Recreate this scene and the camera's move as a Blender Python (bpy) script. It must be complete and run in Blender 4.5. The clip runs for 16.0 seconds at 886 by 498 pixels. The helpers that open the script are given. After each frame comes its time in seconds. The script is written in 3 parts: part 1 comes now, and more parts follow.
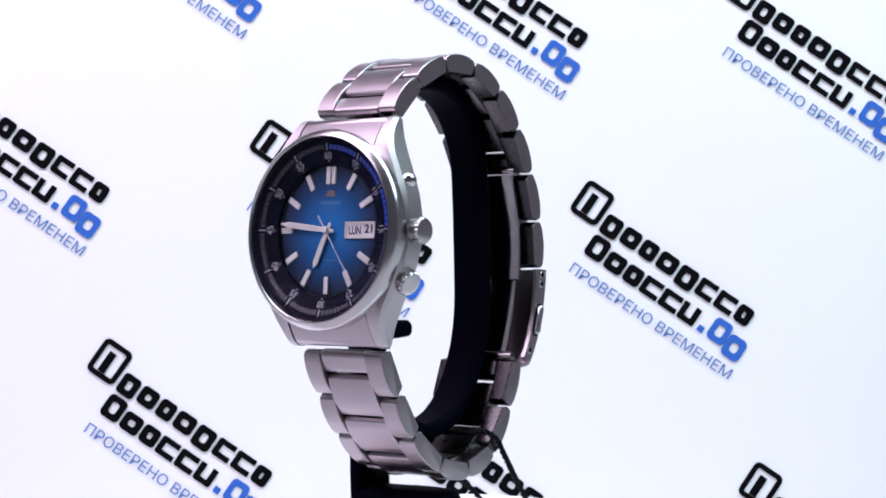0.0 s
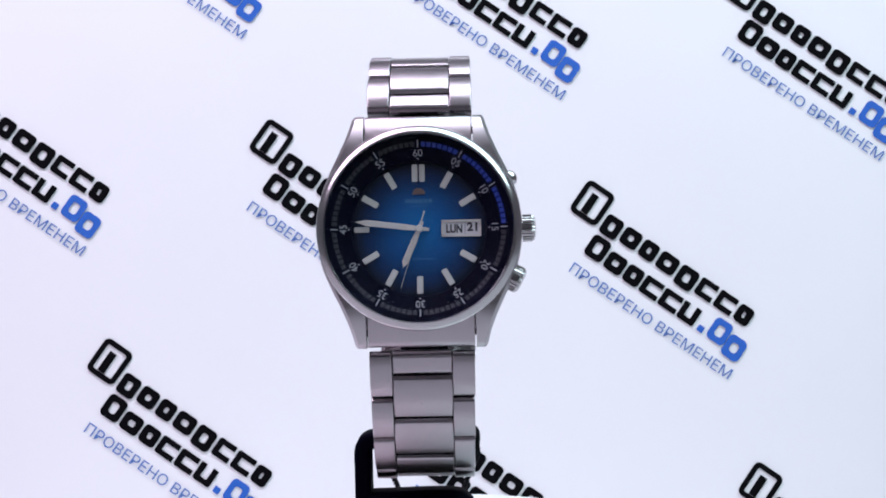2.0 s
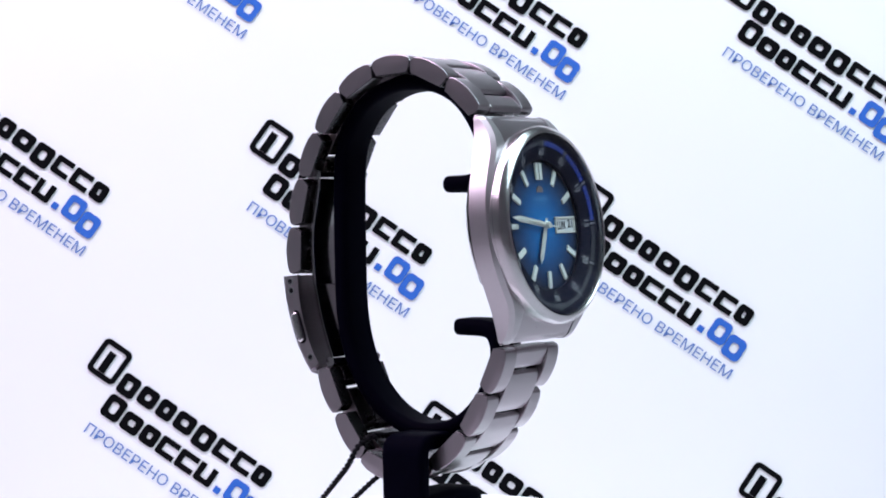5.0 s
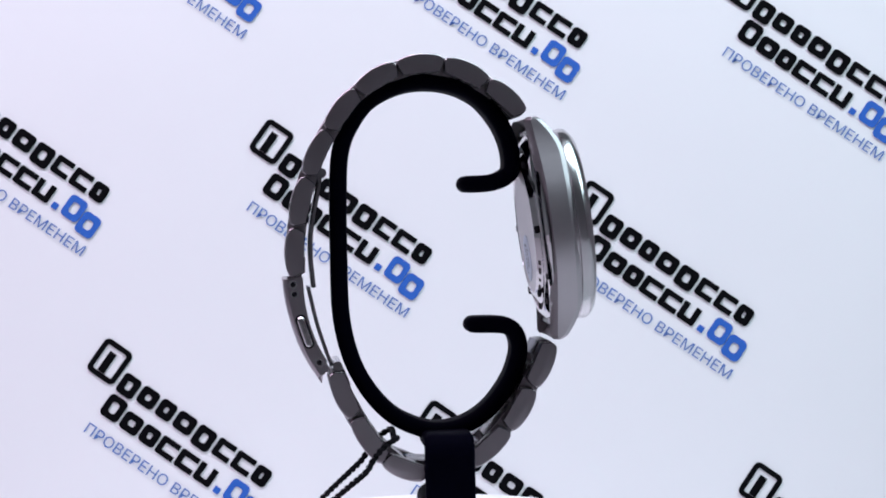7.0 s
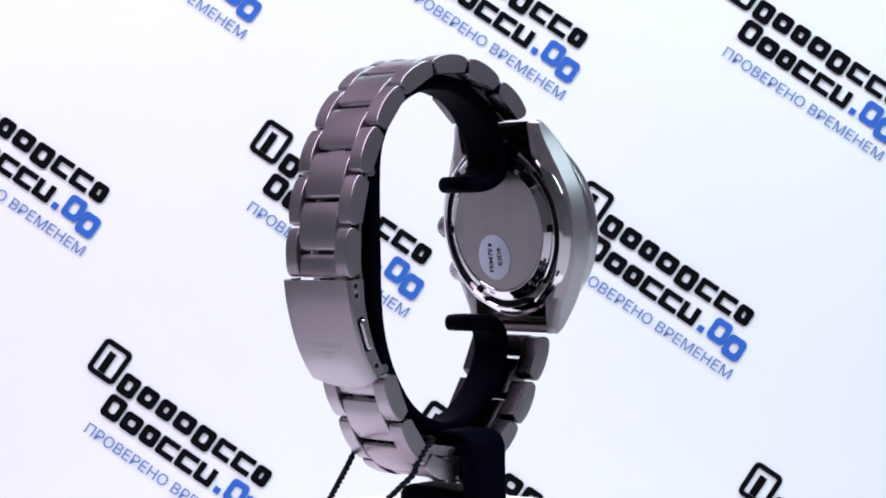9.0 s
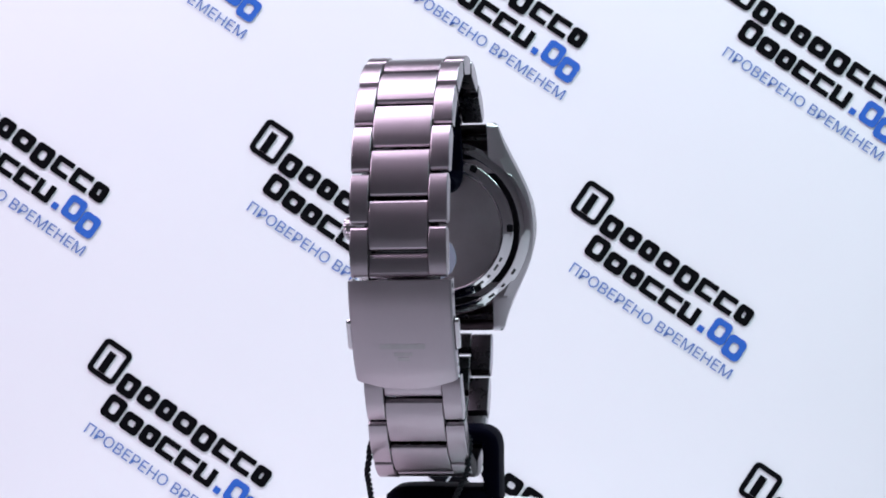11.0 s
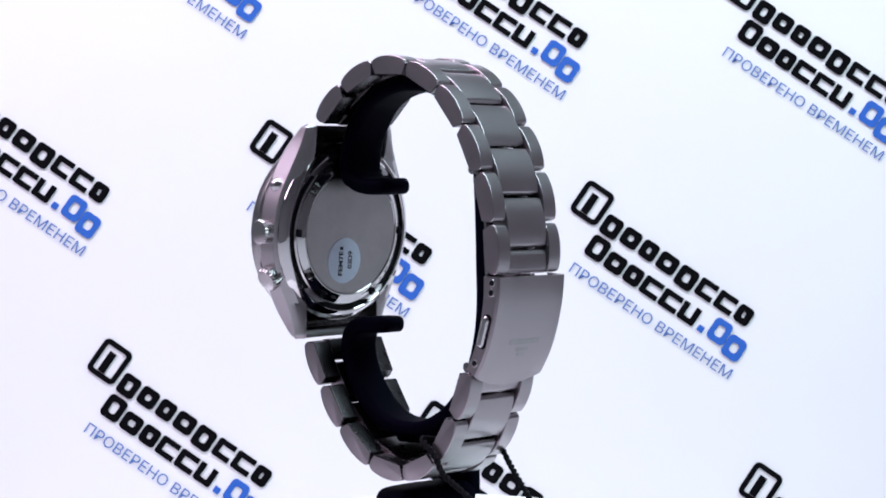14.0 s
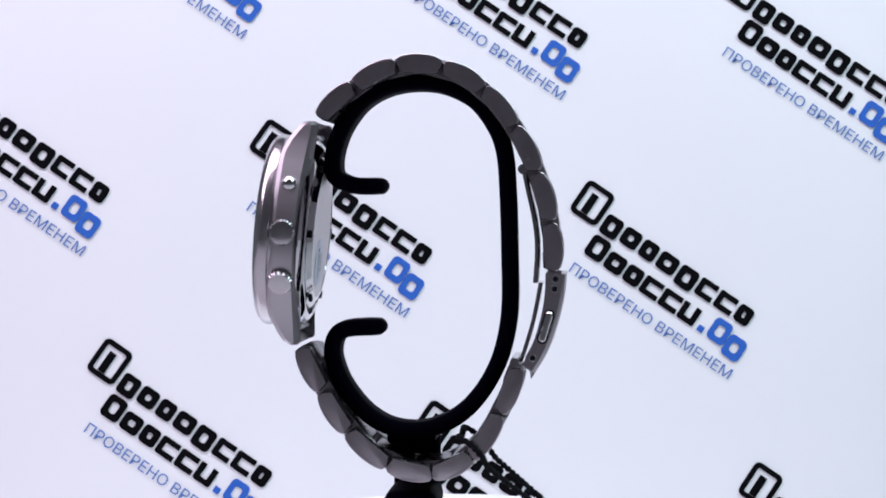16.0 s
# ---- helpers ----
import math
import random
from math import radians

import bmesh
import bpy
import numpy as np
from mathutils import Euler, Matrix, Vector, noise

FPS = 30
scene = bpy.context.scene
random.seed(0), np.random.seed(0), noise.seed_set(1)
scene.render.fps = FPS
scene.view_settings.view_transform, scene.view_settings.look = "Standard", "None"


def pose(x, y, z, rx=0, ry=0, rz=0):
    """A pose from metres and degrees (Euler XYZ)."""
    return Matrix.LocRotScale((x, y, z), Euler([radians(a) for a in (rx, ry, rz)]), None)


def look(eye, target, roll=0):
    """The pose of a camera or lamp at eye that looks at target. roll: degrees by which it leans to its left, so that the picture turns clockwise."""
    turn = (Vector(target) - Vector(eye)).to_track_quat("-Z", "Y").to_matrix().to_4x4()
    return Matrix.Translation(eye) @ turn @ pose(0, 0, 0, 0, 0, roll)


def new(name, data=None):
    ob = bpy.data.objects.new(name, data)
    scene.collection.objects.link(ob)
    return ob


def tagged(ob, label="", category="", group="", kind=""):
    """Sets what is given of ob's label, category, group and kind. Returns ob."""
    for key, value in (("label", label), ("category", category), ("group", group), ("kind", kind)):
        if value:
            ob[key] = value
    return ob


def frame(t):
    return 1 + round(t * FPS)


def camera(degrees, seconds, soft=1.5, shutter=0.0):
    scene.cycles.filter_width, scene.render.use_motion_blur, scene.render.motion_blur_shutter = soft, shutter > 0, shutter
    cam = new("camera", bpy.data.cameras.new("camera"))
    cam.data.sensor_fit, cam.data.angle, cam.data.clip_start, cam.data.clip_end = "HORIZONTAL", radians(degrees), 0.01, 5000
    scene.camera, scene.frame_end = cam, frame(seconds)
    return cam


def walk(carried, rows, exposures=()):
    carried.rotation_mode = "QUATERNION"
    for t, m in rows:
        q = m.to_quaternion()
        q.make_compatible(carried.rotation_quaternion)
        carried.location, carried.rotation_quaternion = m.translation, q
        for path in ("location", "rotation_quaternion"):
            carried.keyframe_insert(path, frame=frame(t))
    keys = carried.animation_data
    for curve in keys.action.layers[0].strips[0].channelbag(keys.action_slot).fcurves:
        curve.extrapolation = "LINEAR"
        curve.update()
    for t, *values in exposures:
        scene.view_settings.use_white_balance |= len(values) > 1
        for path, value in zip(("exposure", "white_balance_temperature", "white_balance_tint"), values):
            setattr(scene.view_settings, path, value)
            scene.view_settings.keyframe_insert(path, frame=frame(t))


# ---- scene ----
EYE = (-0.0002, -0.434, 0.150)
cam = camera(24.57, 16.0, soft=1.85)
aim = (EYE[0] + 0.00981, EYE[1] + 0.99973, EYE[2] - 0.02098)
walk(cam, [(0.0, look(EYE, aim, -1.165)), (16.0, look(EYE, aim, -1.165))],
     exposures=[(0.0, 0.02), (1.0, -0.03), (2.0, -0.19), (3.0, -0.09), (4.0, 0.07), (5.5, -0.06), (7.0, -0.30), (8.0, -0.17), (9.0, -0.01), (10.2, -0.09), (11.5, -0.23), (12.5, -0.16), (13.0, -0.04), (13.5, -0.01), (14.5, -0.04), (16.0, -0.25)])


# ---- light ----
def lit(name, eye, target, size, watts, colour):
    data = bpy.data.lights.new(name, "AREA")
    data.shape, data.size, data.size_y = "RECTANGLE", size[0], size[1]
    data.energy, data.color = watts, colour
    ob = new(name, data)
    ob.matrix_world = look(eye, target)
    return ob


world = bpy.data.worlds.new("room_air")
scene.world = world
world.use_nodes = True
world.node_tree.nodes["Background"].inputs[0].default_value = (0.5, 0.52, 0.6, 1)
world.node_tree.nodes["Background"].inputs[1].default_value = 0.2
lit("lamp_panel", (-0.35, -0.04, 0.75), (-0.15, 0.10, 0.14), (0.46, 0.82), 7.5, (1.065, 0.865, 1.13))
lit("lamp_panel", (0.35, -0.04, 0.75), (0.15, 0.10, 0.14), (0.46, 0.82), 7.2, (0.77, 1.025, 1.10))


# ---- materials ----
def material(name, colour, rough=0.5, metal=0.0, spread=0.0, scale=50.0, bump=0.0, stretch=(1, 1, 1), rough_spread=0.0, coat=0.0, specular=0.5):
    m = bpy.data.materials.new(name)
    m.use_nodes = True
    tree = m.node_tree
    b = tree.nodes["Principled BSDF"]
    b.inputs["Base Color"].default_value = (*colour, 1)
    b.inputs["Roughness"].default_value = rough
    b.inputs["Metallic"].default_value = metal
    b.inputs["Coat Weight"].default_value = coat
    b.inputs["Specular IOR Level"].default_value = specular
    if spread or bump or rough_spread:
        co = tree.nodes.new("ShaderNodeTexCoord")
        mp = tree.nodes.new("ShaderNodeMapping")
        mp.inputs["Scale"].default_value = [s * scale for s in stretch]
        tree.links.new(co.outputs["Object"], mp.inputs["Vector"])
        fine = tree.nodes.new("ShaderNodeTexNoise")
        fine.inputs["Scale"].default_value, fine.inputs["Detail"].default_value = 1.0, 6.0
        tree.links.new(mp.outputs[0], fine.inputs["Vector"])
        broad = tree.nodes.new("ShaderNodeTexNoise")
        broad.inputs["Scale"].default_value, broad.inputs["Detail"].default_value = scale * 0.13, 3.0
        tree.links.new(co.outputs["Object"], broad.inputs["Vector"])
        mix = tree.nodes.new("ShaderNodeMath")
        mix.operation = "ADD"
        tree.links.new(fine.outputs["Fac"], mix.inputs[0])
        tree.links.new(broad.outputs["Fac"], mix.inputs[1])
        if spread:
            ramp = tree.nodes.new("ShaderNodeMapRange")
            ramp.inputs[1].default_value, ramp.inputs[2].default_value = 0.6, 1.4
            ramp.inputs[3].default_value, ramp.inputs[4].default_value = 1 - spread, 1 + spread
            tree.links.new(mix.outputs[0], ramp.inputs[0])
            tint = tree.nodes.new("ShaderNodeVectorMath")
            tint.operation = "SCALE"
            tint.inputs[0].default_value = colour
            tree.links.new(ramp.outputs[0], tint.inputs["Scale"])
            tree.links.new(tint.outputs[0], b.inputs["Base Color"])
        if rough_spread:
            rr = tree.nodes.new("ShaderNodeMapRange")
            rr.inputs[1].default_value, rr.inputs[2].default_value = 0.6, 1.4
            rr.inputs[3].default_value, rr.inputs[4].default_value = rough - rough_spread, rough + rough_spread
            tree.links.new(mix.outputs[0], rr.inputs[0])
            tree.links.new(rr.outputs[0], b.inputs["Roughness"])
        if bump:
            bp = tree.nodes.new("ShaderNodeBump")
            bp.inputs["Strength"].default_value, bp.inputs["Distance"].default_value = bump, 0.0002
            tree.links.new(fine.outputs["Fac"], bp.inputs["Height"])
            tree.links.new(bp.outputs[0], b.inputs["Normal"])
    return m


STEEL = (0.405, 0.365, 0.388)
brushed = material("brushed_steel", STEEL, 0.30, 1.0, 0.025, 600, 0.010, (9, 1, 1), 0.03)
brushed_case = material("brushed_case_steel", (0.48, 0.45, 0.468), 0.38, 1.0, 0.035, 500, 0.02, (1, 7, 1), 0.03)
polished = material("polished_steel", (0.66, 0.635, 0.645), 0.07, 1.0, 0.03, 300, 0.0, (1, 1, 1), 0.03)
satin = material("bright_satin_steel", (0.52, 0.495, 0.505), 0.22, 1.0, 0.03, 400, 0.02, (1, 1, 1), 0.03)
# the black ring's dark reflection is put into this steel's colour
darkened_steel = material("steel_darkened_as_reflection", (0.075, 0.07, 0.075), 0.28, 1.0, 0.10, 500, 0.03, (1, 1, 1), 0.04)
blade_steel = material("grey_blade_steel", (0.40, 0.38, 0.39), 0.14, 1.0, 0.06, 400, 0.02, (1, 1, 1), 0.04)
dull_back = material("brushed_back_steel", (0.46, 0.43, 0.44), 0.33, 1.0, 0.12, 300, 0.06, (1, 1, 7), 0.06)
rubber = material("black_rubber", (0.0011, 0.0011, 0.0045), 0.6, 0.0, 0.2, 900, 0.05, (1, 1, 1), 0.06, 0.0, 0.012)
cord_black = material("black_braided_cord", (0.003, 0.003, 0.005), 0.75, 0.0, 0.3, 3000, 0.3, specular=0.15)
ring_black = material("navy_black_ring", (0.002, 0.0025, 0.009), 0.5, 0.0, 0.15, 900, 0.0, specular=0.04)
block_blue = material("blue_minute_blocks", (0.008, 0.030, 0.25), 0.35, 0.0, 0.10, 900)
block_grey = material("charcoal_minute_blocks", (0.010, 0.012, 0.021), 0.5, 0.0, 0.15, 900)
print_white = material("white_dial_print", (0.25, 0.265, 0.30), 0.5, 0.0, 0.04, 900)
lume = material("off_white_lume", (0.42, 0.43, 0.42), 0.45, 0.0, 0.05, 1500)
hand_metal = material("bright_hand_steel", (0.52, 0.51, 0.48), 0.35, 0.35, 0.04, 800)
date_white = material("white_date_disc", (0.48, 0.49, 0.52), 0.5, 0.0, 0.03, 900)
date_black = material("black_date_print", (0.012, 0.012, 0.016), 0.5, 0.0, 0.2, 900)
emblem_gold = material("gold_red_emblem", (0.17, 0.13, 0.125), 0.4, 0.4, 0.1, 900)
dial_print = material("pale_blue_dial_print", (0.035, 0.13, 0.28), 0.5, 0.0, 0.05, 900)
sticker_film = material("pale_blue_sticker", (0.52, 0.58, 0.70), 0.35, 0.0, 0.06, 700)
engraved = material("shallow_engraving", (0.38, 0.37, 0.37), 0.48, 1.0, 0.1, 900)
engraved_dark = material("dark_engraving", (0.05, 0.048, 0.05), 0.5, 0.6, 0.2, 900)
hole_dark = material("dark_hole", (0.006, 0.006, 0.008), 0.6, 0.0, 0.2, 900, specular=0.1)
paper = material("white_coated_paper", (0.82, 0.82, 0.83), 0.6, 0.0, 0.010, 25, 0.0, specular=0.2)
ink_black = material("black_print_ink", (0.004, 0.004, 0.005), 0.6, 0.0, 0.25, 300, specular=0.02)
ink_blue = material("blue_print_ink", (0.035, 0.13, 0.50), 0.6, 0.0, 0.10, 300, specular=0.1)
ink_pale = material("pale_blue_print_ink", (0.10, 0.19, 0.46), 0.6, 0.0, 0.08, 300, specular=0.1)
turntable_white = material("white_turntable_plastic", (0.78, 0.78, 0.78), 0.4, 0.0, 0.02, 200)
table_paint = material("pale_table_laminate", (0.42, 0.42, 0.43), 0.5, 0.0, 0.03, 20)
wall_paint = material("pale_grey_room_paint", (0.62, 0.62, 0.63), 0.8, 0.0, 0.04, 6)


def dial_material():
    """Sunburst dial: bright blue at the centre, nearly black at the rim."""
    m = bpy.data.materials.new("blue_gradient_dial")
    m.use_nodes = True
    tree = m.node_tree
    b = tree.nodes["Principled BSDF"]
    co = tree.nodes.new("ShaderNodeTexCoord")
    length = tree.nodes.new("ShaderNodeVectorMath")
    length.operation = "LENGTH"
    tree.links.new(co.outputs["Object"], length.inputs[0])
    ramp = tree.nodes.new("ShaderNodeValToRGB")
    scale = tree.nodes.new("ShaderNodeMath")
    scale.operation = "MULTIPLY"
    scale.inputs[1].default_value = 1 / 0.0135
    tree.links.new(length.outputs["Value"], scale.inputs[0])
    tree.links.new(scale.outputs[0], ramp.inputs[0])
    r = ramp.color_ramp
    r.elements[0].position, r.elements[0].color = 0.0, (0.005, 0.18, 0.50, 1)
    r.elements[1].position, r.elements[1].color = 1.0, (0.002, 0.008, 0.024, 1)
    e = r.elements.new(0.45)
    e.color = (0.003, 0.085, 0.27, 1)
    e = r.elements.new(0.78)
    e.color = (0.002, 0.028, 0.10, 1)
    tree.links.new(ramp.outputs[0], b.inputs["Base Color"])
    grain = tree.nodes.new("ShaderNodeTexNoise")
    grain.inputs["Scale"].default_value = 3000
    gr = tree.nodes.new("ShaderNodeMapRange")
    gr.inputs[3].default_value, gr.inputs[4].default_value = 0.30, 0.46
    tree.links.new(grain.outputs["Fac"], gr.inputs[0])
    tree.links.new(gr.outputs[0], b.inputs["Roughness"])
    b.inputs["Metallic"].default_value = 0.25
    return m


def glass_material():
    m = bpy.data.materials.new("clear_crystal")
    m.use_nodes = True
    b = m.node_tree.nodes["Principled BSDF"]
    b.inputs["Base Color"].default_value = (1, 1, 1, 1)
    b.inputs["Roughness"].default_value = 0.01
    b.inputs["Transmission Weight"].default_value = 1.0
    b.inputs["IOR"].default_value = 1.12
    return m


dial_blue = dial_material()
crystal_glass = glass_material()

# ---- mesh tools (sizes in millimetres, meshes in metres) ----
MM = 0.001


def put(name, bm, mat, parent=None, label="", smooth=True, matrix=None, angle=35):
    bmesh.ops.recalc_face_normals(bm, faces=bm.faces)
    me = bpy.data.meshes.new(name)
    bmesh.ops.scale(bm, vec=(MM, MM, MM), verts=bm.verts)
    for f in bm.faces:
        f.smooth = smooth
    if smooth:
        for e in bm.edges:
            if len(e.link_faces) == 2 and e.calc_face_angle(0) > radians(angle):
                e.smooth = False
    bm.to_mesh(me)
    bm.free()
    me.materials.append(mat)
    ob = new(name, me)
    if parent:
        ob.parent = parent
    if matrix is not None:
        ob.matrix_basis = matrix
    if label:
        tagged(ob, label)
    return ob


def part(name, bm, mat, parent, label="", **more):
    return put(name, bm, mat, parent, label, **more)


def moved(bm, m):
    bmesh.ops.transform(bm, matrix=m, verts=bm.verts)
    return bm


def prism(outline, z0, z1, bevel=0.0, segments=2):
    """A solid from an outline in x, y between two heights."""
    bm = bmesh.new()
    low = [bm.verts.new((x, y, z0)) for x, y in outline]
    top = [bm.verts.new((x, y, z1)) for x, y in outline]
    n = len(outline)
    bm.faces.new(low[::-1])
    bm.faces.new(top)
    for i in range(n):
        bm.faces.new((low[i], low[(i + 1) % n], top[(i + 1) % n], top[i]))
    if bevel:
        rim = [e for e in bm.edges if abs(e.verts[0].co.z - e.verts[1].co.z) < 1e-6]
        bmesh.ops.bevel(bm, geom=rim, offset=bevel, segments=segments, affect="EDGES", profile=0.6)
    return bm


def box(x0, x1, y0, y1, z0, z1, bevel=0.0):
    bm = bmesh.new()
    bmesh.ops.create_cube(bm, size=1)
    bmesh.ops.scale(bm, vec=(x1 - x0, y1 - y0, z1 - z0), verts=bm.verts)
    bmesh.ops.translate(bm, vec=((x0 + x1) / 2, (y0 + y1) / 2, (z0 + z1) / 2), verts=bm.verts)
    if bevel:
        bmesh.ops.bevel(bm, geom=list(bm.edges), offset=bevel, segments=2, affect="EDGES")
    return bm


def lathe(profile, steps=96, close=False):
    """Turns (radius, height) pairs about z; radius 0 becomes a pole."""
    bm = bmesh.new()
    rings = []
    for r, h in profile:
        if r < 1e-6:
            rings.append([bm.verts.new((0, 0, h))])
        else:
            rings.append([bm.verts.new((r * math.cos(2 * math.pi * k / steps), r * math.sin(2 * math.pi * k / steps), h)) for k in range(steps)])
    pairs = list(zip(rings, rings[1:])) + ([(rings[-1], rings[0])] if close else [])
    for a, b in pairs:
        for k in range(steps):
            j = (k + 1) % steps
            if len(a) == 1 and len(b) == 1:
                continue
            if len(a) == 1:
                bm.faces.new((a[0], b[k], b[j]))
            elif len(b) == 1:
                bm.faces.new((a[k], a[j], b[0]))
            else:
                bm.faces.new((a[k], a[j], b[j], b[k]))
    return bm


def smooth_path(points, per=5):
    """A Catmull-Rom curve through the points."""
    pts = [Vector(p) for p in points]
    pts = [2 * pts[0] - pts[1]] + pts + [2 * pts[-1] - pts[-2]]
    out = []
    for i in range(1, len(pts) - 2):
        a, b, c, d = pts[i - 1:i + 3]
        for k in range(per):
            t = k / per
            out.append(0.5 * (2 * b + (c - a) * t + (2 * a - 5 * b + 4 * c - d) * t * t + (3 * b - a - 3 * c + d) * t ** 3))
    return out + [pts[-2]]


def rounded(w, h, r, steps=4):
    """A rectangle w by h with round corners."""
    out = []
    for cx, cy, a0 in ((w / 2 - r, h / 2 - r, 0), (r - w / 2, h / 2 - r, 90), (r - w / 2, r - h / 2, 180), (w / 2 - r, r - h / 2, 270)):
        for k in range(steps + 1):
            a = radians(a0 + 90 * k / steps)
            out.append((cx + r * math.cos(a), cy + r * math.sin(a)))
    return out


def sweep(path, section, side, scales=None):
    """Carries a section (along side, along the normal) down a path, with rounded ends from scales."""
    bm = bmesh.new()
    rings = []
    n = len(path)
    for i, p in enumerate(path):
        t = (path[min(i + 1, n - 1)] - path[max(i - 1, 0)]).normalized()
        s = (Vector(side) - t * t.dot(Vector(side))).normalized()
        u = t.cross(s)
        k = scales[i] if scales else (1, 1)
        rings.append([bm.verts.new(p + s * x * k[0] + u * y * k[1]) for x, y in section])
    m = len(section)
    for a, b in zip(rings, rings[1:]):
        for k in range(m):
            bm.faces.new((a[k], a[(k + 1) % m], b[(k + 1) % m], b[k]))
    bm.faces.new(rings[0][::-1])
    bm.faces.new(rings[-1])
    return bm


def round_ends(path, length, small=0.25):
    """Section scales that close both ends of a path in a round nose."""
    dist = [0.0]
    for a, b in zip(path, path[1:]):
        dist.append(dist[-1] + (b - a).length)
    total = dist[-1]
    out = []
    for d in dist:
        e = min(d, total - d)
        k = 1.0 if e >= length else max(small, math.sqrt(max(0, 1 - (1 - e / length) ** 2)))
        out.append((k, k))
    return out


def nose(path, length, steps=6):
    """Adds points near both ends so that round noses are smooth."""
    def head(a, b):
        d = (b - a).normalized()
        return [a + d * length * (1 - math.cos(math.pi / 2 * k / steps)) for k in range(steps)]
    inner = [p for p in path if (p - path[0]).length > length and (p - path[-1]).length > length]
    return head(path[0], inner[0]) + inner + head(path[-1], inner[-1])[::-1]


def lettering(body, size, spacing=1.0, bold=0.0):
    """Flat letters, centred, in millimetres in x, y."""
    data = bpy.data.curves.new("writing", "FONT")
    data.body, data.size, data.align_x, data.align_y, data.space_character = body, size, "CENTER", "CENTER", spacing
    data.resolution_u, data.offset = 6, bold
    ob = new("writing", data)
    bpy.context.view_layer.update()
    me = bpy.data.meshes.new_from_object(ob.evaluated_get(bpy.context.evaluated_depsgraph_get()))
    bpy.data.objects.remove(ob)
    bpy.data.curves.remove(data)
    bm = bmesh.new()
    bm.from_mesh(me)
    bpy.data.meshes.remove(me)
    return bm


def width_of(bm):
    xs = [v.co.x for v in bm.verts]
    return max(xs) - min(xs), (max(xs) + min(xs)) / 2


# ---- the room and table ----
def slab(name, x0, x1, y0, y1, z0, z1, mat, label):
    ob = put(name, box(x0 * 1000, x1 * 1000, y0 * 1000, y1 * 1000, z0 * 1000, z1 * 1000), mat, smooth=False)
    return tagged(ob, label, kind="structure")


slab("floor", -1.6, 1.6, -1.8, 1.4, -0.85, -0.75, wall_paint, "plain pale grey floor of the room")
slab("wall_north", -1.6, 1.6, 1.4, 1.5, -0.75, 1.9, wall_paint, "plain pale grey painted room wall")
slab("wall_south", -1.6, 1.6, -1.9, -1.8, -0.75, 1.9, wall_paint, "plain pale grey painted room wall")
slab("wall_west", -1.7, -1.6, -1.9, 1.5, -0.75, 1.9, wall_paint, "plain pale grey painted room wall")
slab("wall_east", 1.6, 1.7, -1.9, 1.5, -0.75, 1.9, wall_paint, "plain pale grey painted room wall")
slab("ceiling", -1.7, 1.7, -1.9, 1.5, 1.9, 2.0, wall_paint, "plain painted room ceiling")


def table():
    ob = new("table")
    part("tabletop", box(-700, 700, -420, 420, -32, 0, 3), table_paint, ob)
    for x in (-640, 640):
        for y in (-370, 370):
            part("leg", box(x - 25, x + 25, y - 25, y + 25, -750, -32.2, 2), table_paint, ob)
    return tagged(ob, "pale grey laminate table under the turntable", "table")


table()

# ---- printed backdrop sheet ----
LEAN, TURN, CANT = radians(7.776), radians(1.055), radians(-0.426)
SHEET_N = Vector((math.sin(TURN) * math.cos(LEAN), -math.cos(TURN) * math.cos(LEAN), math.sin(LEAN)))
LEVEL = Vector((math.cos(TURN), math.sin(TURN), 0))
SHEET_U = LEVEL * math.cos(CANT) + SHEET_N.cross(LEVEL) * math.sin(CANT)
SHEET_V = SHEET_N.cross(SHEET_U)
SHEET_O = Vector((-0.00023, 0.19994, 0.14133))
SHEET = Matrix(((SHEET_U.x, SHEET_V.x, SHEET_N.x, SHEET_O.x), (SHEET_U.y, SHEET_V.y, SHEET_N.y, SHEET_O.y),
                (SHEET_U.z, SHEET_V.z, SHEET_N.z, SHEET_O.z), (0, 0, 0, 1)))


def backdrop():
    """A white paper sheet that leans back and runs out on the table in a curve."""
    line = [(165.0, 0.0), (-113.0, 0.0)]
    line += [(-113 - 33 * math.sin(a), 33 * (1 - math.cos(a))) for a in [radians(82.2 / 8 * k) for k in range(1, 9)]]
    v, w = line[-1]
    line.append((v - math.cos(radians(82.2)) * 120, w + math.sin(radians(82.2)) * 120))
    bm = bmesh.new()
    rows = []
    for v, w in line:
        rows.append([bm.verts.new((x, v, w)) for x in (-178, 178)])
    for a, b in zip(rows, rows[1:]):
        bm.faces.new((a[0], b[0], b[1], a[1]))
    ob = put("backdrop", bm, paper, smooth=False, matrix=SHEET)
    return tagged(ob, "white paper backdrop printed with slanted black and blue lettering", kind="structure")


sheet = backdrop()
UNIT = 0.1752


def ring_shape(w, h, r, stroke, hole=0.35):
    """A flat rounded block with an opening, standing on x, y from 0."""
    outer = [(x + w / 2, y + h / 2) for x, y in rounded(w, h, r, 5)]
    hw, hh = w - 2 * stroke[0], h - 2 * stroke[1]
    inner = [(x + w / 2, y + h / 2) for x, y in rounded(hw, hh, min(hw, hh) * hole, 5)]
    bm = bmesh.new()
    a = [bm.verts.new((x, y, 0)) for x, y in outer]
    b = [bm.verts.new((x, y, 0)) for x, y in inner]
    for k in range(len(a)):
        j = (k + 1) % len(a)
        bm.faces.new((a[k], a[j], b[j], b[k]))
    return bm


